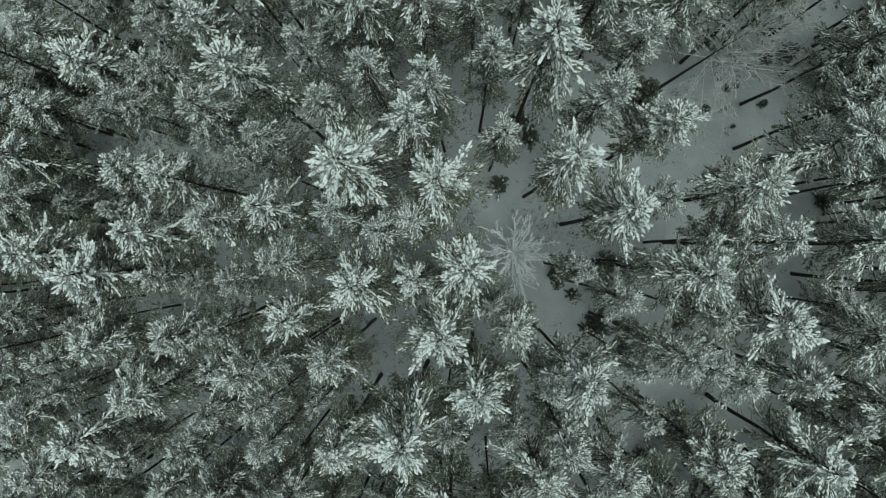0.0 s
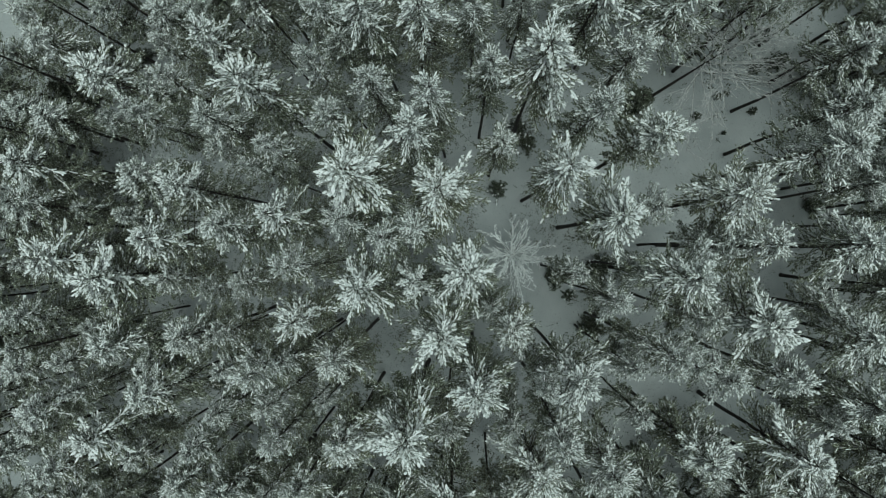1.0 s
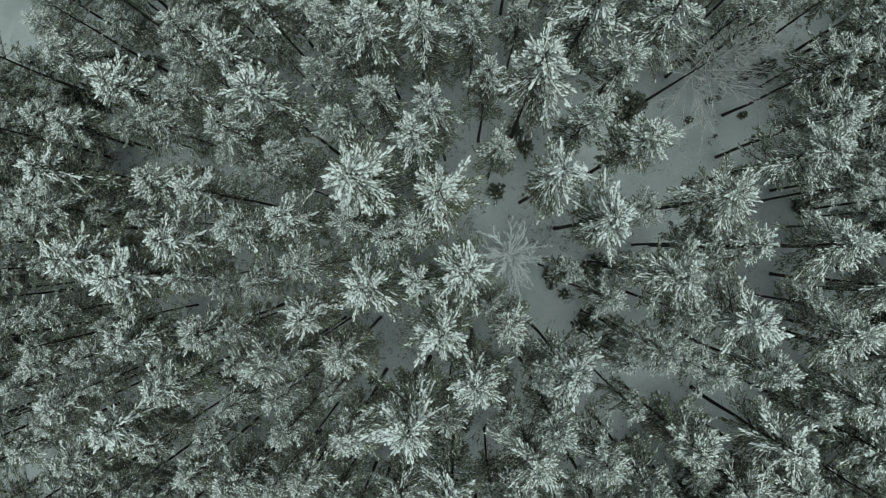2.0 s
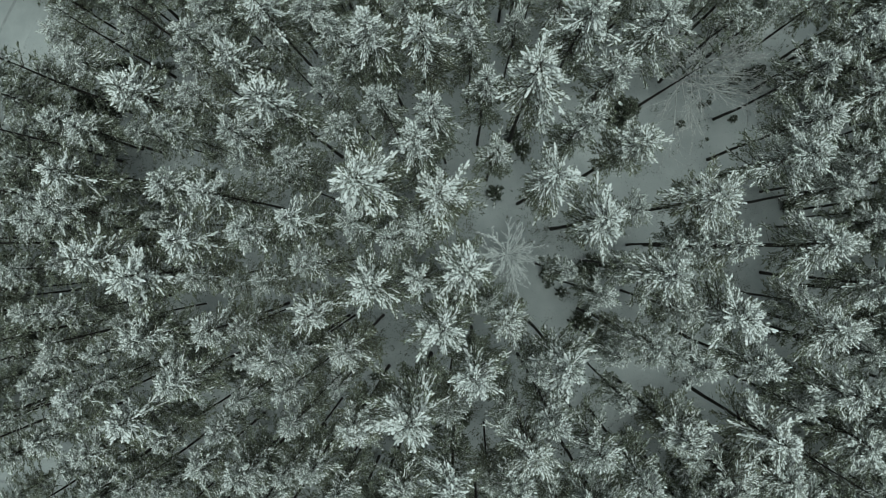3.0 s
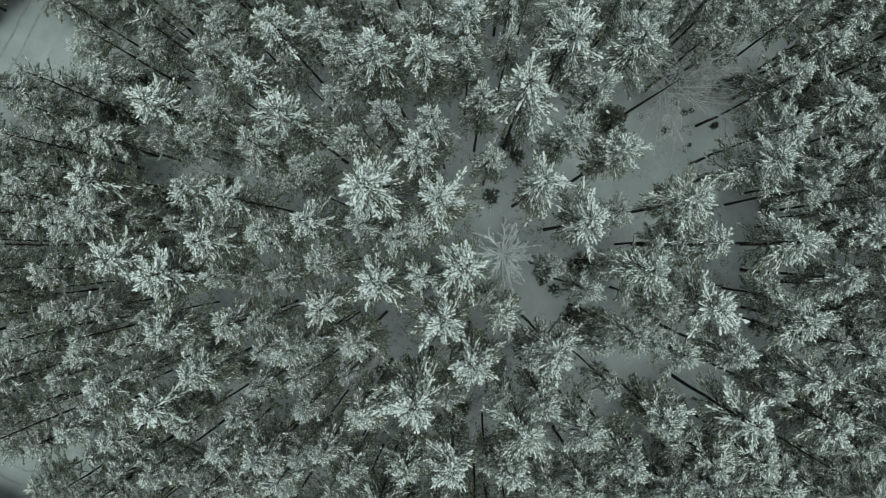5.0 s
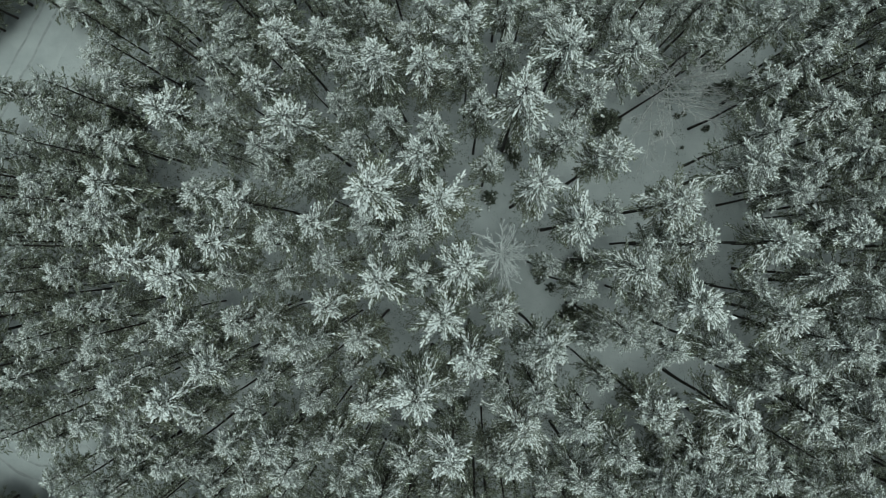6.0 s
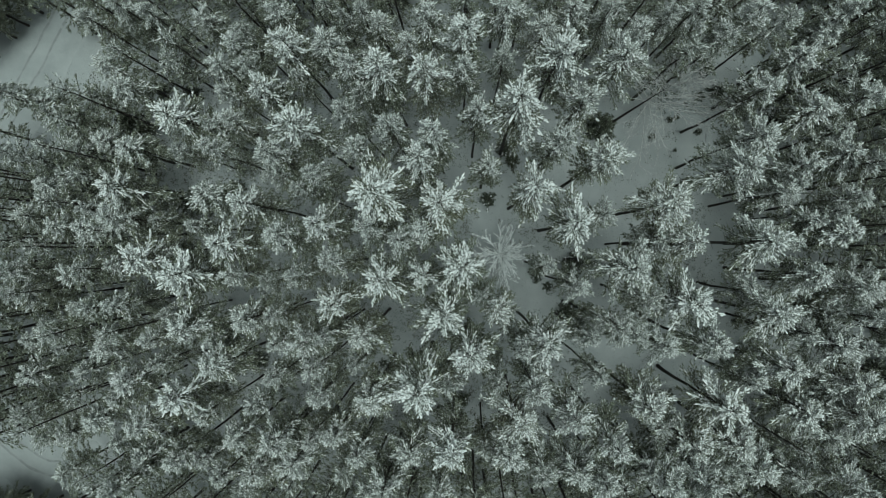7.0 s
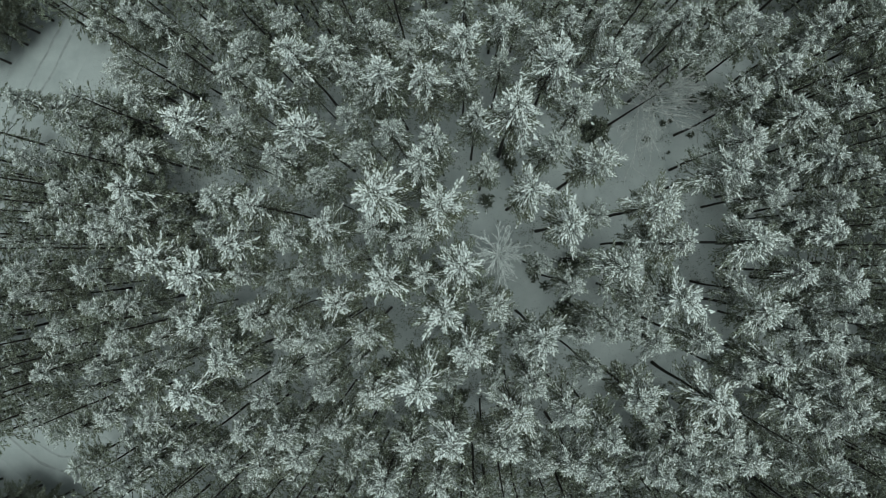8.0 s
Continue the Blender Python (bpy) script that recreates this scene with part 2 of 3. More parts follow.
def grow_pine(seed, snowy, density=1.0, coarse=1.0, low=10.4):
    """Parts of a pine of height H0 and crown radius R0: trunk, branches, needles, snow."""
    rng = random.Random(seed)
    wood, limbs, frosted, green, snow = Soup(), Soup(), Soup(), Soup(), Soup()
    bend = Vector((wobble(rng, 0.16), wobble(rng, 0.16), 0))
    stem = lambda z: bend * math.sin(z / H0 * 3.1) + Vector((0.04 * math.sin(z * 0.6 + seed), 0.04 * math.cos(z * 0.5), z))
    limb(wood, [stem(z) for z in (-0.3, 0.3, 2, 5, 9, 13, 16, 18.5, 19.9)], 0.18, 0.02, 8)
    bottom = low + wobble(rng, 0.8)
    for i in range(5 if coarse == 1 else 0):
        a, zz = rng.uniform(0, 6.28), rng.uniform(4.5, bottom)
        p = stem(zz)
        limb(limbs, [p, p + Vector((math.cos(a), math.sin(a), wobble(rng))) * rng.uniform(0.4, 1.1)], 0.022, 0.006)
    heavy = 1.25 if snowy > 1.3 else 1.0
    rimed = low > 11.5  # open-grown crowns hold rime far down their sides
    fans = 8 if snowy > 1.3 else 9
    ribs = [6.283 * (i + rng.uniform(-0.35, 0.35)) / fans for i in range(fans)]
    reach = [rng.uniform(0.62, 1.4) if snowy > 1.3 else rng.uniform(0.55, 1.4) for _ in ribs]
    up = Vector((0, 0, 0.04))
    z, turn = bottom, 0
    while z < H0 - 0.2:
        f = (z - bottom) / (H0 - bottom)
        profile = 0.14 + 0.94 * min(1.0, (H0 - z) / 4.2) ** 0.72 * min(1.0, 0.72 + 0.6 * f)
        for b in range(5):
            turn += rng.choice((1, 2, 2, 3))
            rib = turn % fans
            az = ribs[rib] + rng.gauss(0, 0.13)
            length = R0 * profile * rng.uniform(0.7, 1.1) * reach[rib]
            el = radians(-14 + 52 * f ** 2.0 + rng.uniform(-9, 9))
            ahead = Vector((math.cos(az), math.sin(az), 0))
            base = stem(z + rng.uniform(-0.25, 0.25))
            droop = length * rng.uniform(0.05, 0.2) * (1 + 0.4 * snowy)
            curl = Vector((-ahead.y, ahead.x, 0)) * length * wobble(rng, 0.2)
            curve = lambda s: base + ahead * (length * s * math.cos(el)) + curl * s * s + Vector((0, 0, length * s * math.sin(el) - droop * s * s))
            limb(limbs, [curve(0), curve(0.92)], 0.02 + 0.009 * length, 0.007)
            depth = H0 - z
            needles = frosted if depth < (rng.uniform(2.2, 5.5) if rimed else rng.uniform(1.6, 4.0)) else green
            load = snowy * (max(0.2, 1.8 - depth / 3.0) if rimed else max(0.07, 1.95 - depth / 2.35)) * rng.uniform(0.55, 1.4)
            fat = (0.75 + 0.45 * f) * heavy
            n = max(3, int((2.6 + 3.7 * length) * density))
            sgn = rng.choice((-1, 1))
            for i in range(n):
                s = 0.26 - 0.18 * f + (0.72 + 0.18 * f) * (i + rng.random() * 0.7) / n
                sgn = -sgn
                along = (curve(min(1.0, s + 0.1)) - curve(s - 0.1)).normalized()
                d = (Matrix.Rotation(sgn * rng.uniform(0.15, 0.65), 3, "Z") @ along + Vector((0, 0, rng.uniform(-0.02, 0.3)))).normalized()
                tl = (0.34 * length * (1.1 - s) + 0.24) * rng.uniform(0.7, 1.25)
                p = curve(s)
                brush(needles, p, d, tl, 0.28 * coarse, 6, rng)
                if rng.random() < load:
                    for j in range(int(2.2 / coarse + rng.random())):
                        e = (d + Vector((wobble(rng, 0.4), wobble(rng, 0.4), wobble(rng, 0.2)))).normalized()
                        fleck(snow, p + d * tl * rng.uniform(0.0, 0.7) + up + Vector((wobble(rng, 0.09), wobble(rng, 0.09), 0)), e,
                              min(0.28, tl * rng.uniform(0.3, 0.65)) * coarse, rng.uniform(0.016, 0.033) * fat * coarse, rng)
                    if rng.random() < 0.34 * load * density:
                        pod(snow, p + d * tl * 0.7 + up, d, rng.uniform(0.10, 0.24), rng.uniform(0.025, 0.052) * fat, rng)
                else:
                    for j in range(int(1.0 / coarse + rng.random() * 0.8)):
                        fleck(snow, p + d * tl * rng.uniform(0.1, 0.9) + up + Vector((wobble(rng, 0.07), wobble(rng, 0.07), 0)), d,
                              rng.uniform(0.07, 0.2), rng.uniform(0.011, 0.022) * coarse, rng)
            along = (curve(1.0) - curve(0.7)).normalized()
            brush(needles, curve(0.88), along, 0.3, 0.30 * coarse, 6, rng)
            fuzz(needles, curve, length, int((4.0 + 11.0 * length) * density * (1.0 if depth > 2 else 0.5)), coarse, rng)
            # the ridge of snow that lies along the branch
            s = rng.uniform(0.2, 0.5)
            while s < 0.98 and length > 0.35:
                step = rng.uniform(0.22, 0.42)
                if rng.random() < load * (0.45 + 0.4 * s) * heavy * density:
                    pod(snow, curve(s) + Vector((wobble(rng, 0.04), wobble(rng, 0.04), 0.04)), (curve(s + 0.12) - curve(s)).normalized(),
                        step * rng.uniform(0.9, 1.45) * heavy, rng.uniform(0.024, 0.046) * fat * (0.8 + 0.5 * s), rng)
                s += step / length
        z += 0.66 / density * rng.uniform(0.8, 1.2) * (1.0 if f < 0.7 else 0.62)
    top = stem(H0 - 0.45)
    for i in range(5):
        d = Vector((wobble(rng, 0.6), wobble(rng, 0.6), 1)).normalized()
        brush(frosted, top, d, 0.3, 0.3, 6, rng)
        pod(snow, top + d * 0.05, d, rng.uniform(0.25, 0.45), 0.04, rng)
    for i in range(16):
        a, zz = rng.uniform(0, 6.28), rng.uniform(H0 - 2.2, H0 - 0.5)
        d = Vector((math.cos(a), math.sin(a), rng.uniform(0.1, 0.5))).normalized()
        p = stem(zz) + d * rng.uniform(0.05, 0.2)
        brush(frosted, p, d, 0.25, 0.3 * coarse, 5, rng)
        if rng.random() < 0.35 + 0.5 * snowy:
            fleck(snow, p + Vector((0, 0, 0.06)), d, rng.uniform(0.2, 0.45), rng.uniform(0.03, 0.055), rng)
    return wood, limbs, frosted, green, snow


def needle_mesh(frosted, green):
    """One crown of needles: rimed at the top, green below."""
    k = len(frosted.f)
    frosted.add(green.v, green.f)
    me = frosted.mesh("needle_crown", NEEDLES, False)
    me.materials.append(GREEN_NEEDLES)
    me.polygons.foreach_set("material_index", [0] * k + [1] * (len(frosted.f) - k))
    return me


LIGHT, MEDIUM, HEAVY, EDGE = 0, 1, 2, 3
PINES = {}
for style, amount in ((LIGHT, 0.5), (MEDIUM, 1.05), (HEAVY, 1.5), (EDGE, 0.4)):
    for k in range(8 if style == MEDIUM else 4 if style == EDGE else 6):
        # even kinds carry long crowns, as in the close stand; odd ones shorter, as round the clearings
        low = 3.5 if style == EDGE else 10.2 if k % 2 == 0 else 12.2
        wood, limbs, frosted, green, snow = grow_pine(100 * style + k + 1, amount, low=low)
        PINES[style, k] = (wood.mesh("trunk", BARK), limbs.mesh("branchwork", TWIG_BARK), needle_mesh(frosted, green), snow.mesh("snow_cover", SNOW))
PINE_LABELS = ("slender pine with frosted olive needles and little snow", "tall pine with snow-dusted needles on every branch", "tall pine bent under thick white snow fingers",
               "olive-green pine with low boughs beside the track")
pine_rng = random.Random(77)
pine_spots = []


def pine(x, y, h, r, style=MEDIUM):
    kinds = [key for key in PINES if key[0] == style and (style == EDGE or key[1] % 2 == (0 if x < 3 else 1))]
    meshes = PINES[pine_rng.choice(kinds)]
    s = r / R0 * (1.06 if x < 3 else 1.1)
    m = pose(x, y, ground_height(x, y), 0, 0, pine_rng.uniform(0, 360)) @ Matrix.Diagonal((s, s, h / H0, 1))
    tree = thing("pine_tree", m, PINE_LABELS[style], "tree", "pines of the forest")
    for name, me in zip(("trunk", "branchwork", "needle_crown", "snow_cover"), meshes):
        ob = part(name, me, tree)
        if name != "trunk":
            tagged(ob, kind="stuff")
    pine_spots.append((x, y))


pine(-32.5, 17.6, 13.3, 1.51)
pine(-37.3, 13.7, 15.0, 1.82)
pine(-30.2, 15.1, 14.8, 1.77)
pine(-23.9, 11.6, 18.8, 2.14, HEAVY)
pine(-37.7, 12.7, 11.0, 1.85)
pine(-35.1, 15.5, 11.0, 1.36)
pine(-26.6, 18.1, 13.1, 1.49)
pine(-25.4, 20.2, 19.3, 1.30)
pine(-21.5, 20.1, 17.4, 1.45)
pine(-31.8, 20.6, 17.3, 1.45)
pine(-27.5, 20.4, 20.0, 1.28)
pine(-30.2, 21.2, 13.5, 1.14, LIGHT)
pine(-36.6, 10.5, 11.0, 1.63)
pine(-29.9, 9.8, 14.5, 1.78)
pine(-37.3, 8.8, 15.0, 1.52)
pine(-24.9, 9.4, 15.3, 1.21, LIGHT)
pine(-22.1, 11.7, 15.3, 1.36)
pine(-36.8, 8.5, 20.0, 1.37)
pine(-14.5, 19.7, 20.0, 1.56)
pine(-19.2, 18.1, 16.6, 1.50)
pine(-18.5, 19.2, 16.8, 1.17, LIGHT)
pine(-13.8, 16.9, 20.5, 1.83, HEAVY)
pine(-18.2, 16.3, 16.7, 1.37, LIGHT)
pine(-10.8, 17.3, 19.0, 1.69)
pine(-7.6, 19.5, 20.0, 1.14)
pine(-6.3, 18.6, 18.9, 1.40)
pine(-2.5, 18.9, 20.2, 1.64)
pine(-8.6, 14.5, 22.2, 1.45)
pine(-5.8, 14.0, 22.9, 1.75, HEAVY)
pine(-3.7, 16.5, 20.7, 1.33)
pine(-2.4, 13.5, 24.0, 1.64, HEAVY)
pine(-13.4, 14.8, 18.0, 0.95)
pine(-19.1, 13.5, 18.9, 1.18)
pine(-15.4, 13.0, 21.6, 1.57, HEAVY)
pine(-8.2, 10.4, 24.9, 1.16)
pine(-18.3, 10.7, 20.3, 1.28)
pine(-11.9, 9.3, 25.2, 1.88, HEAVY)
pine(-4.9, 9.1, 25.2, 1.30)
pine(-1.7, 8.6, 25.3, 1.29, HEAVY)
pine(-14.2, 7.6, 23.7, 1.48)
pine(-19.3, 8.2, 22.1, 1.31)
pine(-7.8, 8.0, 22.8, 1.38)
pine(-2.8, 6.9, 23.7, 1.57, HEAVY)
pine(-7.4, 12.7, 20.9, 1.17, LIGHT)
pine(-9.3, 19.3, 19.7, 0.92, LIGHT)
pine(0.9, 17.5, 20.6, 1.90, HEAVY)
pine(4.1, 19.3, 20.0, 1.65)
pine(9.4, 19.1, 20.0, 1.56)
pine(7.2, 17.9, 19.0, 1.49)
pine(12.3, 19.2, 20.0, 1.23)
pine(14.7, 17.4, 19.3, 1.49)
pine(0.5, 14.2, 22.0, 1.39)
pine(3.9, 16.2, 17.7, 1.25, LIGHT)
pine(7.5, 13.9, 25.9, 1.96, HEAVY)
pine(12.9, 14.7, 22.1, 1.90)
pine(4.6, 10.7, 25.2, 2.12, HEAVY)
pine(1.5, 10.4, 23.5, 1.50)
pine(9.7, 11.3, 23.1, 1.54)
pine(7.6, 7.7, 25.1, 1.47)
pine(17.1, 18.6, 19.5, 1.02)
pine(19.2, 19.0, 20.0, 1.37)
pine(22.1, 17.5, 17.8, 1.44, LIGHT)
pine(23.9, 18.7, 19.5, 1.76)
pine(30.9, 17.8, 17.0, 1.94)
pine(27.9, 15.2, 18.5, 1.79)
pine(27.1, 18.6, 18.0, 1.43, LIGHT)
pine(24.6, 12.6, 19.6, 1.60)
pine(30.1, 11.4, 16.9, 1.85)
pine(33.2, 12.0, 18.9, 1.64)
pine(23.9, 8.7, 20.4, 1.70)
pine(32.2, 7.6, 17.6, 1.82)
pine(33.1, 6.5, 20.0, 1.37)
pine(31.1, 18.5, 20.0, 1.56)
pine(28.9, 6.8, 17.4, 1.45)
pine(33.9, 10.2, 13.9, 1.44)
pine(-29.7, 6.0, 17.6, 1.94, HEAVY)
pine(-37.8, 6.5, 14.4, 1.74)
pine(-38.6, 8.6, 11.0, 1.52)
pine(-36.7, 7.1, 11.0, 1.31, LIGHT)
pine(-28.6, 3.2, 19.4, 1.76)
pine(-27.2, 3.1, 14.6, 1.02)
pine(-33.4, 2.5, 15.5, 1.80)
pine(-36.3, 2.6, 15.0, 1.82)
pine(-38.5, 3.6, 15.8, 1.49, LIGHT)
pine(-32.3, 4.0, 16.9, 1.07)
pine(-26.0, -0.4, 20.5, 2.08, HEAVY)
pine(-22.6, -1.7, 20.4, 2.21, HEAVY)
pine(-30.4, -0.9, 16.4, 1.18)
pine(-34.5, -1.7, 15.7, 1.54)
pine(-37.1, -1.1, 20.0, 1.28)
pine(-36.9, -3.0, 20.0, 1.28)
pine(-38.4, -3.8, 15.7, 1.40)
pine(-29.3, -4.4, 18.3, 1.35)
pine(-35.7, -4.9, 13.0, 1.47)
pine(-23.4, -6.4, 18.3, 1.98)
pine(-25.9, -5.3, 16.0, 1.09)
pine(-23.0, 2.5, 16.5, 1.13)
pine(-21.1, 5.0, 18.9, 1.83)
pine(-25.2, 0.5, 16.7, 0.98)
pine(-38.8, -6.6, 12.9, 1.58, LIGHT)
pine(-16.8, 3.9, 22.0, 1.50, HEAVY)
pine(-14.7, 6.4, 20.9, 1.26, LIGHT)
pine(-12.2, 4.9, 22.7, 0.95)
pine(-11.1, 5.9, 23.6, 1.24)
pine(-6.5, 4.5, 24.1, 2.50, HEAVY)
pine(-13.4, 1.6, 24.1, 1.66)
pine(-10.5, 2.1, 24.4, 1.48, HEAVY)
pine(-6.7, 1.7, 24.5, 1.20)
pine(-4.6, 0.8, 24.2, 1.31)
pine(-2.8, 1.4, 21.2, 1.61)
pine(-1.5, 3.6, 22.7, 2.12, HEAVY)
pine(-18.3, 0.8, 22.6, 1.73, HEAVY)
pine(-9.2, -0.8, 26.2, 1.34)
pine(-18.5, -1.7, 19.8, 1.31)
pine(-12.4, -1.7, 23.5, 1.04)
pine(-15.1, -2.2, 21.6, 1.01, LIGHT)
pine(-6.0, -2.1, 22.9, 1.93, HEAVY)
pine(-3.1, -1.9, 19.7, 1.46, HEAVY)
pine(-9.9, -4.1, 22.1, 1.61, HEAVY)
pine(-17.5, -5.3, 20.1, 1.63)
pine(-14.8, -5.0, 21.4, 1.12)
pine(-11.4, -6.5, 25.0, 1.54)
pine(-7.9, -6.5, 21.1, 1.66)
pine(-1.2, -4.9, 22.7, 2.08, HEAVY)
pine(2.4, 6.9, 18.9, 1.52)
pine(5.5, 4.5, 25.4, 1.76, HEAVY)
pine(11.4, 6.8, 22.0, 1.96)
pine(8.7, 2.0, 24.0, 2.03, HEAVY)
pine(11.3, 2.7, 21.7, 1.15)
pine(16.0, 3.3, 22.8, 2.08)
pine(0.3, -1.3, 21.7, 2.04, HEAVY)
pine(7.2, -1.4, 19.8, 1.03)
pine(9.2, -3.0, 21.1, 1.20)
pine(13.2, -1.5, 22.6, 1.98)
pine(11.6, -1.1, 17.8, 1.20)
pine(15.6, -4.1, 18.8, 1.31, LIGHT)
pine(3.0, -4.9, 19.7, 1.67)
pine(6.3, -7.0, 25.2, 1.69, HEAVY)
pine(1.8, -3.8, 17.3, 1.16, LIGHT)
pine(11.3, -5.8, 18.6, 1.22)
pine(12.0, -6.0, 23.0, 1.29)
pine(16.1, 0.4, 19.9, 1.28, LIGHT)
pine(17.9, 0.4, 21.7, 1.86)
pine(21.7, 6.0, 22.0, 1.99)
pine(27.5, 4.4, 16.5, 1.44)
pine(24.9, 0.4, 19.2, 2.09)
pine(32.4, 1.0, 16.7, 2.05)
pine(32.1, 2.9, 16.2, 0.99)
pine(29.0, -2.4, 18.4, 1.80)
pine(32.9, -3.6, 18.3, 1.80)
pine(18.2, -4.4, 21.1, 2.12, HEAVY)
pine(26.3, -5.7, 17.8, 2.04)
pine(26.1, -4.0, 13.2, 1.46)
pine(31.9, -5.6, 15.5, 1.50)
pine(29.2, -7.4, 16.4, 1.28, LIGHT)
pine(33.1, 3.8, 17.5, 1.35)
pine(29.0, 0.2, 14.9, 1.11)
pine(30.6, 2.1, 15.5, 1.30)
pine(32.9, -5.8, 20.0, 1.28)
pine(29.0, 5.5, 15.5, 1.40, LIGHT)
pine(-32.2, -8.4, 14.6, 1.55)
pine(-38.6, -8.5, 11.1, 1.63)
pine(-41.1, -7.9, 12.0, 1.33)
pine(-25.6, -9.2, 18.5, 1.05)
pine(-28.8, -11.0, 17.6, 1.54, HEAVY)
pine(-38.7, -10.7, 15.4, 1.70)
pine(-35.8, -11.0, 12.1, 1.28)
pine(-23.5, -11.8, 20.0, 2.07, HEAVY)
pine(-31.2, -12.7, 15.1, 1.21)
pine(-33.9, -15.0, 14.1, 1.75)
pine(-27.8, -15.0, 17.4, 1.73)
pine(-37.5, -16.8, 12.4, 1.49)
pine(-22.3, -13.8, 17.2, 1.32)
pine(-24.8, -17.5, 17.2, 1.57)
pine(-28.2, -18.3, 15.8, 1.69)
pine(-23.6, -18.5, 14.6, 1.22)
pine(-20.1, -16.4, 15.4, 1.61)
pine(-38.4, -21.0, 11.0, 1.52, LIGHT)
pine(-28.6, -19.2, 20.0, 1.56)
pine(-38.5, -13.9, 16.7, 1.37, LIGHT)
pine(-38.9, -17.0, 13.4, 1.35, LIGHT)
pine(-31.6, -17.2, 14.0, 1.29, LIGHT)
pine(-20.9, -19.2, 16.9, 1.36)
pine(-21.9, -7.5, 15.5, 1.20)
pine(-20.9, -9.6, 18.2, 2.00)
pine(-14.9, -7.4, 20.1, 1.28)
pine(-11.4, -8.9, 22.3, 1.24)
pine(-8.2, -8.9, 21.7, 0.92)
pine(-15.4, -10.2, 20.1, 1.20)
pine(-10.8, -10.8, 22.8, 1.29)
pine(-7.4, -11.5, 21.5, 1.96)
pine(-3.2, -10.4, 24.1, 2.37, HEAVY)
pine(-16.6, -12.2, 20.4, 1.41)
pine(-10.0, -14.3, 21.4, 1.60)
pine(-15.2, -15.2, 20.3, 1.71)
pine(-12.1, -14.8, 20.6, 1.17)
pine(-8.6, -16.4, 20.2, 1.42)
pine(-13.9, -17.4, 19.0, 1.68)
pine(-16.8, -17.6, 20.0, 1.92, LIGHT)
pine(-4.4, -17.4, 16.7, 1.86)
pine(-6.4, -19.3, 20.0, 1.83)
pine(-2.0, -19.3, 20.0, 1.56)
pine(-9.9, -18.4, 18.4, 1.23, LIGHT)
pine(-18.0, -19.2, 20.0, 1.37, LIGHT)
pine(0.8, -7.7, 24.0, 1.78, HEAVY)
pine(4.5, -7.3, 24.7, 1.07)
pine(5.4, -10.4, 24.4, 1.55)
pine(2.9, -10.5, 21.2, 1.20, LIGHT)
pine(4.7, -13.5, 20.8, 2.10)
pine(14.9, -12.7, 20.1, 1.97)
pine(11.2, -10.4, 19.0, 1.21)
pine(8.8, -13.1, 21.9, 1.65)
pine(-0.8, -15.5, 22.1, 1.90, HEAVY)
pine(3.8, -16.8, 19.0, 2.01)
pine(12.0, -15.4, 21.2, 1.79)
pine(17.7, -16.2, 14.0, 1.75)
pine(6.7, -18.5, 18.3, 1.42, LIGHT)
pine(9.5, -18.7, 18.0, 1.81)
pine(11.5, -19.0, 19.5, 1.57)
pine(15.8, -18.7, 17.4, 1.69)
pine(13.5, -6.6, 22.1, 1.22)
pine(16.1, -7.8, 20.4, 1.50)
pine(10.3, -7.0, 20.7, 1.13)
pine(-1.0, -10.2, 22.7, 1.21, LIGHT)
pine(2.0, -17.2, 16.1, 1.19, LIGHT)
pine(20.7, -8.1, 18.9, 1.80)
pine(21.7, -13.2, 18.7, 2.15, HEAVY)
pine(26.5, -9.9, 19.0, 2.07)
pine(31.3, -8.3, 17.6, 1.92)
pine(32.9, -11.4, 17.9, 1.82)
pine(29.2, -14.2, 16.1, 2.29)
pine(33.0, -14.1, 18.6, 1.79)
pine(24.0, -17.2, 15.6, 1.87)
pine(19.5, -16.8, 17.5, 1.76)
pine(25.4, -19.3, 16.0, 1.98)
pine(19.7, -19.3, 20.0, 1.74)
pine(16.7, -19.0, 19.6, 1.57)
pine(33.2, -16.9, 13.7, 1.86)
pine(30.2, -18.8, 11.0, 1.85)
pine(34.4, -20.5, 12.7, 1.79)
pine(31.4, -19.4, 20.0, 1.56)
pine(29.2, -20.1, 15.1, 1.51, LIGHT)
pine(25.1, -11.7, 15.8, 1.39)
pine(32.3, -12.8, 15.0, 1.72, LIGHT)
pine(32.9, -8.4, 18.6, 1.18)
pine(19.5, -18.5, 17.4, 1.35)
pine(-21.1, 16.8, 15.3, 1.45)
pine(-32.3, 10.3, 13.9, 1.60)
pine(-26.1, -7.3, 18.3, 1.35)
pine(-10.8, -6.5, 22.0, 1.15)
# pines whose crowns stand past the others
pine(38.9, -8.0, 17.0, 1.50)
pine(38.3, -7.0, 20.7, 1.65)
pine(44.3, 1.4, 20.4, 1.80)
pine(45.1, -3.7, 20.1, 1.95)
pine(40.8, 17.0, 19.8, 1.60)
pine(40.6, 15.9, 19.5, 1.75)
pine(37.7, 18.7, 19.2, 1.90)
pine(-38.3, 14.1, 18.9, 1.55)
pine(-40.6, -25.8, 18.6, 1.70)
pine(-47.8, -7.7, 18.3, 1.85)
pine(-17.7, 27.3, 18.0, 1.50)
pine(-15.8, 26.1, 17.7, 1.65)
pine(-22.1, 27.5, 17.4, 1.80)
pine(-35.0, -27.9, 17.1, 1.95)
pine(24.0, 27.7, 20.8, 1.60)
pine(31.6, 27.5, 20.5, 1.75)

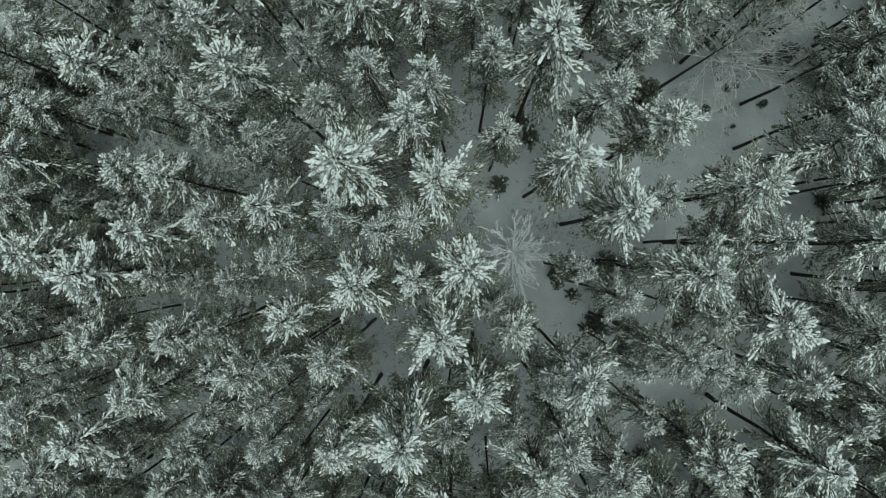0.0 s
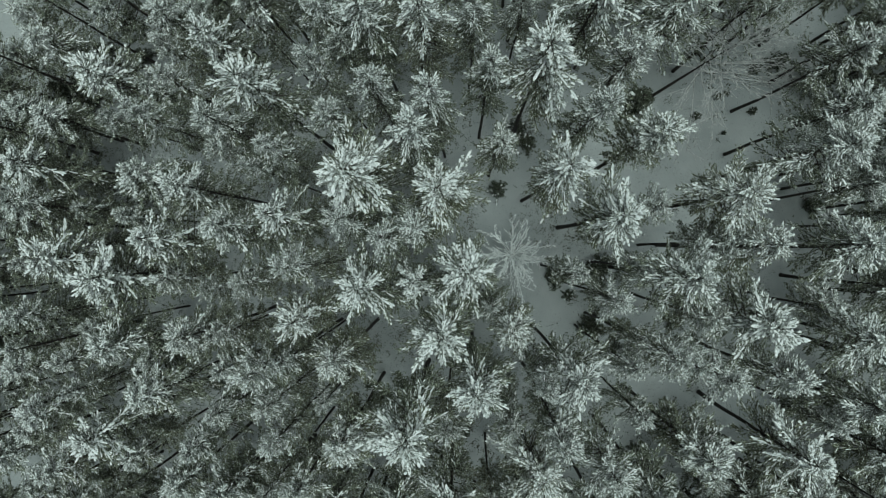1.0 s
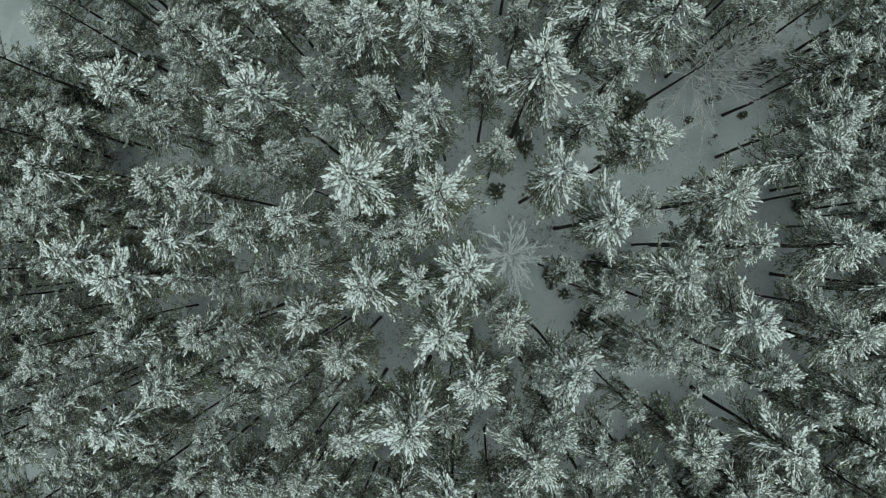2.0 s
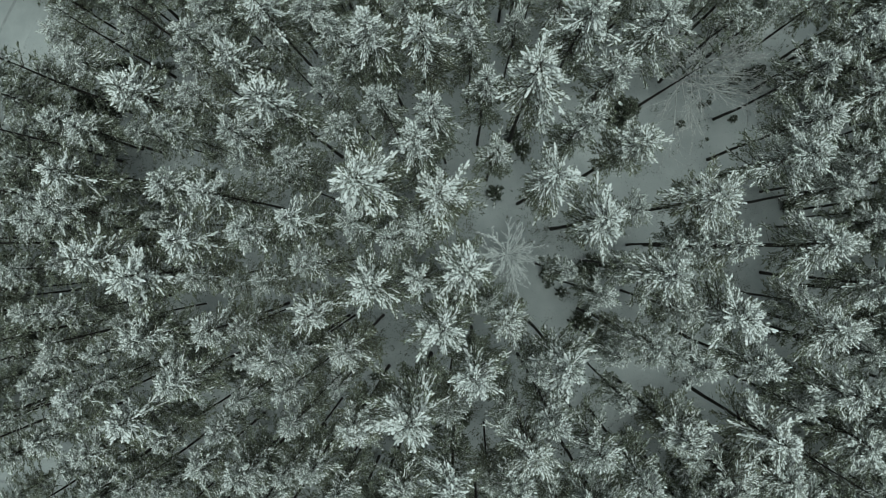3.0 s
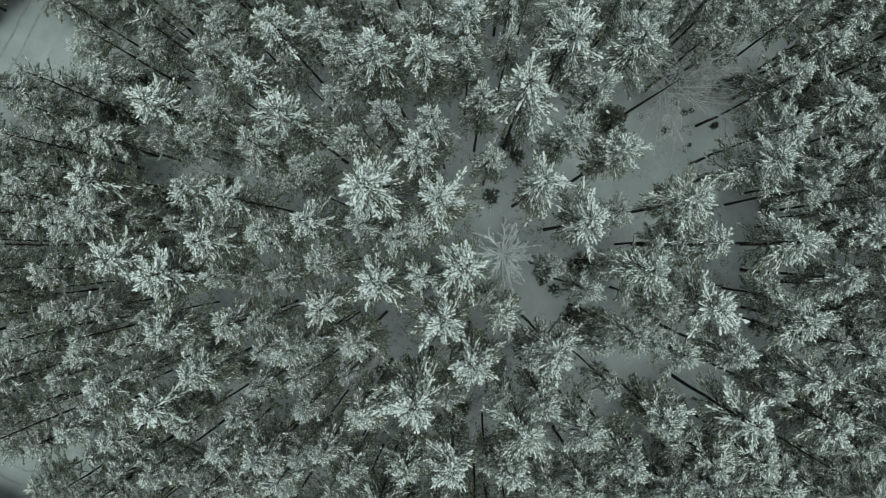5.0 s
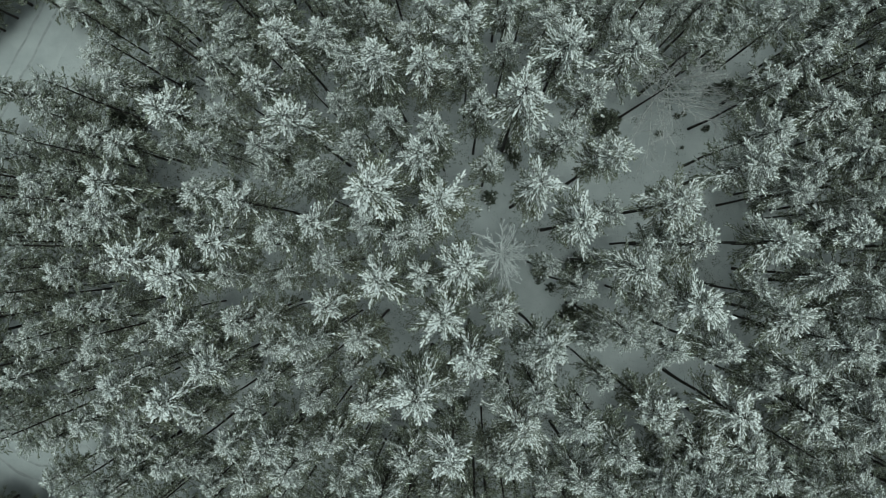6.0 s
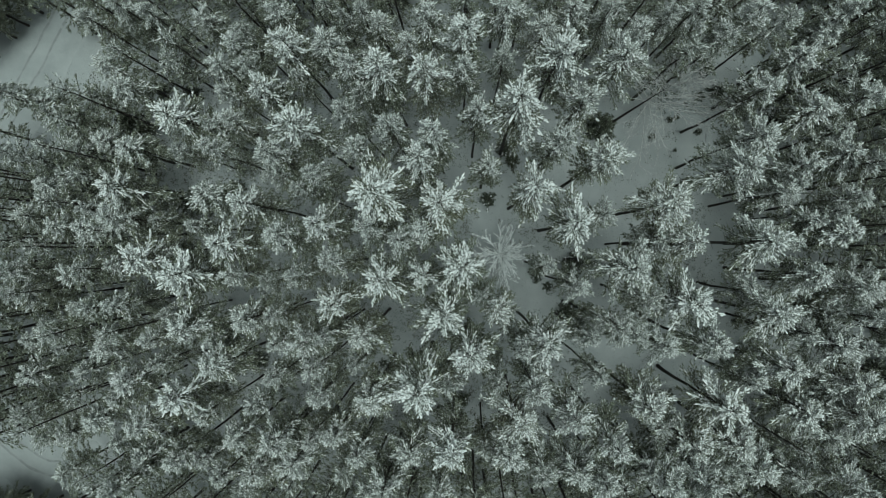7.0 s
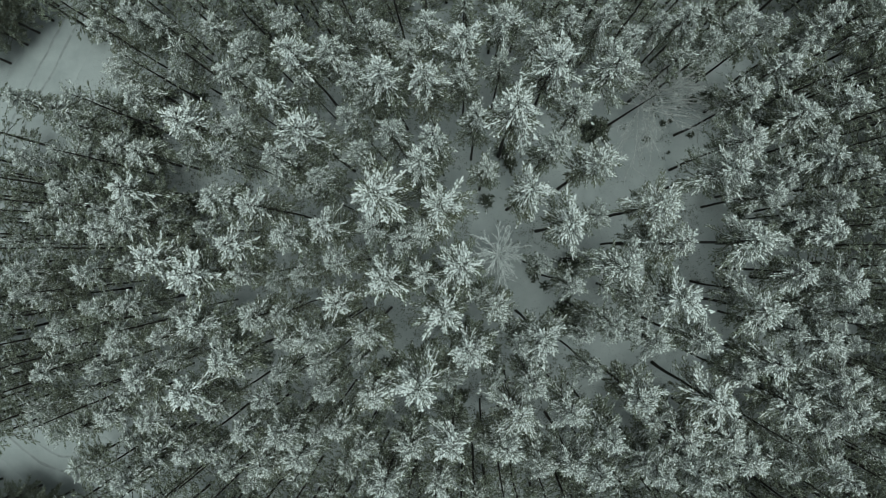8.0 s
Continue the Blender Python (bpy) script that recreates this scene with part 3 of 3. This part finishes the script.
# pines across and along the track, green to the ground
pine(-50.5, 25.0, 16.0, 1.70, EDGE)
pine(-47.3, 27.7, 17.0, 1.80, EDGE)
pine(-52.6, 22.9, 16.0, 1.60, EDGE)
pine(-49.0, 26.4, 15.0, 1.60, EDGE)
pine(-51.8, 26.4, 17.0, 1.80, EDGE)
pine(-49.5, 29.1, 16.0, 1.70, EDGE)
pine(-53.4, 24.9, 15.0, 1.70, EDGE)
pine(-46.6, 29.5, 17.0, 1.80, EDGE)
pine(-53.2, 27.7, 16.0, 1.80, EDGE)
pine(-51.3, 28.7, 17.0, 1.70, EDGE)
pine(-52.7, -27.7, 14.0, 1.60, EDGE)
pine(-49.6, -26.8, 15.0, 1.70, EDGE)
pine(-54.3, -26.0, 14.0, 1.60, EDGE)
pine(-50.6, -28.6, 16.0, 1.70, EDGE)
pine(-47.2, -28.2, 15.0, 1.80, EDGE)
pine(-45.8, -27.4, 15.0, 1.60, EDGE)
pine(-43.8, -28.2, 16.0, 1.70, EDGE)


# ---- bare trees ----
def grow_bare(seed, height, spread, fork, count, lean, rise, fine, bark, cover, clumps, twig):
    """A leafless tree: trunk, limbs and rimed twigs."""
    rng = random.Random(seed)
    wood, limbs, twigs = Soup(), Soup(), Soup()
    lean = Vector(lean)
    stem = lambda z: lean * max(0.0, z / height) ** 1.3 + Vector((0, 0, z))
    limb(wood, [stem(height * s) for s in (-0.02, 0.02, 0.15, 0.35, 0.5, 0.68)], 0.04 + 0.0105 * height, 0.03, 8)

    def grow(p, d, length, r, level):
        pts, q = [p], p
        for i in range(4):
            d = (d + Vector((wobble(rng, 0.17), wobble(rng, 0.17), 0.02 - 0.05 * level + wobble(rng, 0.1)))).normalized()
            q = q + d * length / 4
            pts.append(q)
        limb(limbs if level < 1 else twigs, pts, r, r * 0.45, 4 if level < 1 else 3)
        for a, b in zip(pts, pts[1:]):
            if rng.random() < clumps:
                e = (b - a + Vector((wobble(rng, 0.1), wobble(rng, 0.1), 0.02))).normalized()
                fleck(twigs, a + Vector((0, 0, r * 0.5)), e, (b - a).length * rng.uniform(0.5, 1.1) + 0.05, rng.uniform(0.014, 0.034), rng)
        if level == 2:
            return
        k = 6 if level == 0 else 4
        for i in range(k):
            at = pts[0].lerp(pts[-1], 0.25 + 0.75 * (i + rng.random()) / k)
            e = (d + Vector((wobble(rng, 2 * twig), wobble(rng, 2 * twig), wobble(rng, 0.4)))).normalized()
            grow(at, e, length * twig * rng.uniform(0.75, 1.25), max(fine, r * 0.5), level + 1)

    for i in range(count):
        f = (i + 0.5) / count
        a = i * 2.4 + wobble(rng)
        el = radians(rise[0] + (rise[1] - rise[0]) * f + rng.uniform(-10, 10))
        d = Vector((math.cos(a) * math.cos(el), math.sin(a) * math.cos(el), math.sin(el)))
        grow(stem(height * (fork + (0.68 - fork) * f)), d, spread * (1.1 - 0.35 * f) * rng.uniform(0.7, 1.15), fine * 1.5 + 0.0035 * spread * (1.1 - f), 0)
    return wood.mesh("trunk", BARK), limbs.mesh("limb_crown", bark), twigs.mesh("rime_cover", cover)


def bare_tree(x, y, label, *shape):
    tree = thing("bare_birch", pose(x, y, ground_height(x, y)), label, "tree")
    for name, me in zip(("trunk", "limb_crown", "rime_cover"), grow_bare(*shape)):
        tagged(part(name, me, tree), kind="" if name == "trunk" else "stuff")


bare_tree(16.0, 13.2, "large leaning leafless birch with long rimed branches", 11, 17.0, 5.6, 0.44, 36, (6.2, 2.8, 0), (-10, 75), 0.018, FROSTED_TWIGS, FROSTED_TWIGS, 0.30, 0.38)
bare_tree(3.9, -0.5, "small leafless tree thickly furred with white rime", 12, 10.5, 3.1, 0.38, 40, (0.5, 0.1, 0), (5, 70), 0.011, RIME, RIME, 0.8, 0.30)


# ---- spruces ----
def grow_spruce(seed, height, radius, snowy):
    rng = random.Random(seed)
    wood, fronds, snow = Soup(), Soup(), Soup()
    limb(wood, [Vector((0, 0, z)) for z in (-0.1, height * 0.5, height * 0.97)], 0.02 + 0.009 * height, 0.01, 6)
    z, az = height * 0.06, 0.0
    step = max(0.16, height / 26)
    while z < height * 0.97:
        f = z / height
        for b in range(6):
            az += 2.4 + wobble(rng, 0.3)
            if rng.random() < 0.3:
                continue
            length = radius * (1 - f) ** 0.85 * rng.uniform(0.45, 1.25) + 0.08
            d = Vector((math.cos(az), math.sin(az), -0.28 + 0.75 * f)).normalized()
            base = Vector((0, 0, z + wobble(rng, 0.1)))
            limb(wood, [base, base + d * length * 0.9], 0.012, 0.005)
            n = max(2, int(length / 0.15))
            for i in range(n):
                s = (i + 0.8) / n
                for sgn in (-1, 0, 1):
                    e = (Matrix.Rotation(sgn * 0.8, 3, "Z") @ d).normalized()
                    tuft(fronds, base + d * length * s + e * 0.06, e, rng.uniform(0.13, 0.22), 5, rng)
                if rng.random() < snowy:
                    pod(snow, base + d * length * s + Vector((0, 0, 0.07)), d, rng.uniform(0.15, 0.35), rng.uniform(0.04, 0.08), rng)
        z += step
    return wood, fronds, snow


SAPLINGS = []
for k, (hh, rr) in enumerate(((2.4, 0.85), (1.7, 0.7), (3.2, 1.0), (1.1, 0.5))):
    wood, fronds, snow = grow_spruce(40 + k, hh, rr * 1.2, 0.10)
    SAPLINGS.append((wood.mesh("stem", TWIG_BARK), fronds.mesh("needle_crown", DARK_NEEDLES, False), snow.mesh("snow_cover", SNOW)))
sapling_rng = random.Random(9)


def sapling(x, y, size, kind):
    wide = size * sapling_rng.uniform(1.2, 1.6)
    m = pose(x, y, ground_height(x, y), 0, 0, sapling_rng.uniform(0, 360)) @ Matrix.Diagonal((wide, wide * sapling_rng.uniform(0.8, 1.2), size * 1.2, 1))
    tree = thing("young_spruce", m, "dark green young spruce standing in the snow", "sapling", "young spruces under the pines")
    for name, me in zip(("stem", "needle_crown", "snow_cover"), SAPLINGS[kind]):
        tagged(part(name, me, tree), kind="" if name == "stem" else "stuff")


sapling(3.2, 5.4, 0.78, 0)
sapling(8.3, -2.4, 0.78, 0)
sapling(12.0, -2.0, 0.90, 0)
sapling(12.8, -1.2, 0.62, 2)
sapling(11.9, -7.0, 0.86, 0)
sapling(11.0, -7.3, 0.70, 1)
sapling(19.1, -6.6, 0.78, 1)
sapling(20.3, -4.7, 0.70, 0)
sapling(9.7, -4.2, 0.62, 1)
sapling(15.3, 13.0, 1.3, 2)
sapling(14.6, 12.5, 0.70, 0)
sapling(19.5, 19.9, 0.62, 0)
sapling(5.0, 11.1, 0.60, 2)
sapling(5.8, 9.8, 0.70, 0)
sapling(8.5, 21.7, 0.62, 1)
sapling(5.6, 24.3, 0.55, 2)
sapling(-5.4, 4.4, 0.62, 1)
sapling(-24.9, 7.4, 0.78, 0)
sapling(-22.7, -11.9, 0.86, 0)
sapling(-5.5, -25.1, 0.70, 2)
sapling(-8.7, -12.6, 0.47, 1)
sapling(-14.1, -18.4, 0.62, 1)
sapling(10.7, -24.7, 0.86, 2)
sapling(22.0, -16.5, 0.86, 0)
sapling(25.5, -20.9, 0.86, 0)
sapling(44.5, -13.4, 0.86, 0)
sapling(-6.0, 27.8, 0.78, 2)
sapling(-8.3, 27.3, 0.62, 0)
sapling(-36.2, 14.5, 1.09, 2)
sapling(-34.9, 14.0, 0.78, 0)
sapling(-29.9, 18.1, 0.62, 0)
sapling(13.1, 4.8, 0.55, 1)
sapling(20.3, -0.9, 0.47, 1)
sapling(31.5, 4.0, 0.62, 0)
sapling(21.6, -2.7, 0.55, 1)
sapling(28.2, -5.2, 0.27, 1)
sapling(26.8, -4.1, 0.31, 1)
sapling(30.2, -8.0, 0.70, 1)
sapling(15.7, -18.4, 0.55, 1)
sapling(10.8, -16.1, 0.27, 3)
sapling(-17.8, 7.7, 0.39, 1)
sapling(-33.6, 18.6, 0.78, 0)
sapling(-2.5, -17.7, 0.47, 1)
sapling(0.1, -16.7, 0.62, 0)
sapling(21.4, 18.0, 0.34, 0)
sapling(26.9, 19.3, 0.62, 2)
sapling(28.4, 17.0, 0.68, 0)
sapling(26.5, 16.5, 0.50, 0)
sapling(21.3, 12.2, 0.37, 1)
sapling(23.8, 10.6, 0.25, 1)
sapling(27.4, 10.6, 0.25, 3)
sapling(26.3, 12.6, 0.37, 0)
sapling(23.2, 13.9, 0.43, 1)
sapling(24.0, 14.2, 0.31, 1)
sapling(2.5, 2.1, 0.07, 3)


def spruce(x, y, height, radius, seed, label):
    tree = thing("spruce_tree", pose(x, y, ground_height(x, y)), label, "tree")
    wood, fronds, snow = grow_spruce(seed, height, radius, 0.12)
    for name, me in (("trunk", wood.mesh("trunk", BARK)), ("needle_crown", fronds.mesh("needle_crown", DARK_NEEDLES, False)), ("snow_cover", snow.mesh("snow_cover", SNOW))):
        tagged(part(name, me, tree), kind="" if name == "trunk" else "stuff")


spruce(-28.3, 5.4, 12.0, 1.7, 71, "dark bare-looking spruce with drooping fronds and little snow")
for k, (x, y, height) in enumerate(((31.2, 15.0, 9.5), (33.6, 13.2, 11.0), (35.6, 16.6, 10.0), (36.2, 9.4, 9.0))):
    spruce(x, y, height, 1.6, 72 + k, "dark young spruce thicket tree almost free of snow")


# ---- a trunk that leans across its neighbours ----
def leaning_trunk(x, y, reach, label):
    rng = random.Random(5)
    tree = thing("leaning_trunk", pose(x, y, ground_height(x, y)), label, "dead tree")
    wood, stubs = Soup(), Soup()
    line = lambda s: Vector(reach) * s + Vector((0.1 * math.sin(s * 5), 0.08 * math.sin(s * 7), -0.2 * (1 - s)))
    limb(wood, [line(i / 8) for i in range(9)], 0.17, 0.07, 8)
    for i in range(9):
        p = line(0.35 + 0.07 * i)
        limb(stubs, [p, p + Vector((wobble(rng, 1), wobble(rng, 1), rng.uniform(-0.1, 0.5))) * 0.6], 0.025, 0.008)
    part("trunk", wood.mesh("trunk", BARK), tree)
    part("branch_stubs", stubs.mesh("branch_stubs", TWIG_BARK), tree)


leaning_trunk(39.9, -6.5, (3.6, -3.8, 7.5), "bare dark dead trunk leaning across standing pines")


# ---- dry growth that pokes through the snow ----
def build_tufts():
    rng = random.Random(63)
    soup = Soup()
    for i in range(48000):
        x, y = rng.uniform(-44, 44), rng.uniform(-27, 27)
        patch = noise.noise((x * 0.22, y * 0.22, 11)) + 0.5 * noise.noise((x * 0.7, y * 0.7, 3))
        stand = 0.5 if x < -3.5 + 2 * math.sin(y * 0.4) or y < -9 and x < 14 else -0.15
        if patch + stand + rng.uniform(-0.2, 0.2) < 0.06 or x < -25 and road_distance(x, y) < 6:
            continue
        size = rng.choice((0.06, 0.08, 0.09, 0.11, 0.14, 0.18)) * rng.uniform(0.8, 1.3)
        c = Vector((x, y, ground_height(x, y) - 0.02))
        for k in range(9):
            d = Vector((wobble(rng, 1), wobble(rng, 1), rng.uniform(0.3, 1.2))).normalized()
            side = d.cross(Vector((wobble(rng), wobble(rng), 1))).normalized() * size * 0.26
            p = c + Vector((wobble(rng, size * 1.3), wobble(rng, size * 1.3), 0))
            soup.add([p - side, p + side, p + d * size * rng.uniform(0.7, 1.3)], [(0, 1, 2)])
    tagged(new("undergrowth", soup.mesh("undergrowth", DEAD_GRASS, False)), "dark dry heather tufts poking through the snow", "undergrowth", kind="stuff")


build_tufts()


# ---- surrounding forest ----
def build_surroundings():
    """The pines that stand outside the near stand, as one growth."""
    rng = random.Random(31)
    kinds, fringe = [], []
    for k in range(4):
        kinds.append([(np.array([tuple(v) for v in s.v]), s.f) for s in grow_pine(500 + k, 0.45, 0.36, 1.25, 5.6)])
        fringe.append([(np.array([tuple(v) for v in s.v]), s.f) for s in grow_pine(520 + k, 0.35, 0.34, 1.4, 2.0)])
    spots = list(pine_spots)
    glades = ((30.8, 20.5, 4.5), (25.0, 11.6, 6.0), (41.2, 20.2, 3.0), (27.9, -4.1, 5.0), (37.3, -8.1, 4.5), (-47.0, 21.9, 3.0),
              (-37, 18, 4.5), (-41, 20.5, 4.5), (-36, 21.5, 3), (-42, 15, 3), (-38, -18.5, 3.5), (-41.5, -19.5, 3),
              (-40, 13, 4.2), (-43.5, 11.5, 3), (-43.5, -21, 3.2), (-36, -17.5, 3))
    soup = Soup()
    mats = []
    for i in range(9000):
        x, y = rng.uniform(-54, 54), rng.uniform(-31, 31)
        inner = abs(x - 1.5) < 31 and abs(y + 0.5) < 16.5 or any((x - a) ** 2 + (y - b) ** 2 < r * r for a, b, r in glades)
        if inner or road_distance(x, y) < 4.3 or any((x - a) ** 2 + (y - b) ** 2 < (2.05 if abs(x) > 31 else 2.35) ** 2 for a, b in spots):
            continue
        spots.append((x, y))
        s, hs, a = rng.uniform(0.8, 1.15), rng.uniform(0.8, 1.0), rng.uniform(0, 6.28)
        for slot, (v, f) in enumerate(rng.choice(fringe if abs(x) > 42.5 or abs(y) > 24 else kinds)):
            w = np.empty_like(v)
            w[:, 0] = (v[:, 0] * math.cos(a) - v[:, 1] * math.sin(a)) * s + x
            w[:, 1] = (v[:, 0] * math.sin(a) + v[:, 1] * math.cos(a)) * s + y
            w[:, 2] = v[:, 2] * hs + ground_height(x, y)
            soup.add(w.tolist(), f)
            mats += [slot] * len(f)
    me = soup.mesh("surrounding_forest", BARK)
    for m in (TWIG_BARK, NEEDLES, GREEN_NEEDLES, SNOW):
        me.materials.append(m)
    me.polygons.foreach_set("material_index", mats)
    tagged(new("surrounding_forest", me), "dense snowy pine forest around the near stand", "forest", kind="stuff")


build_surroundings()
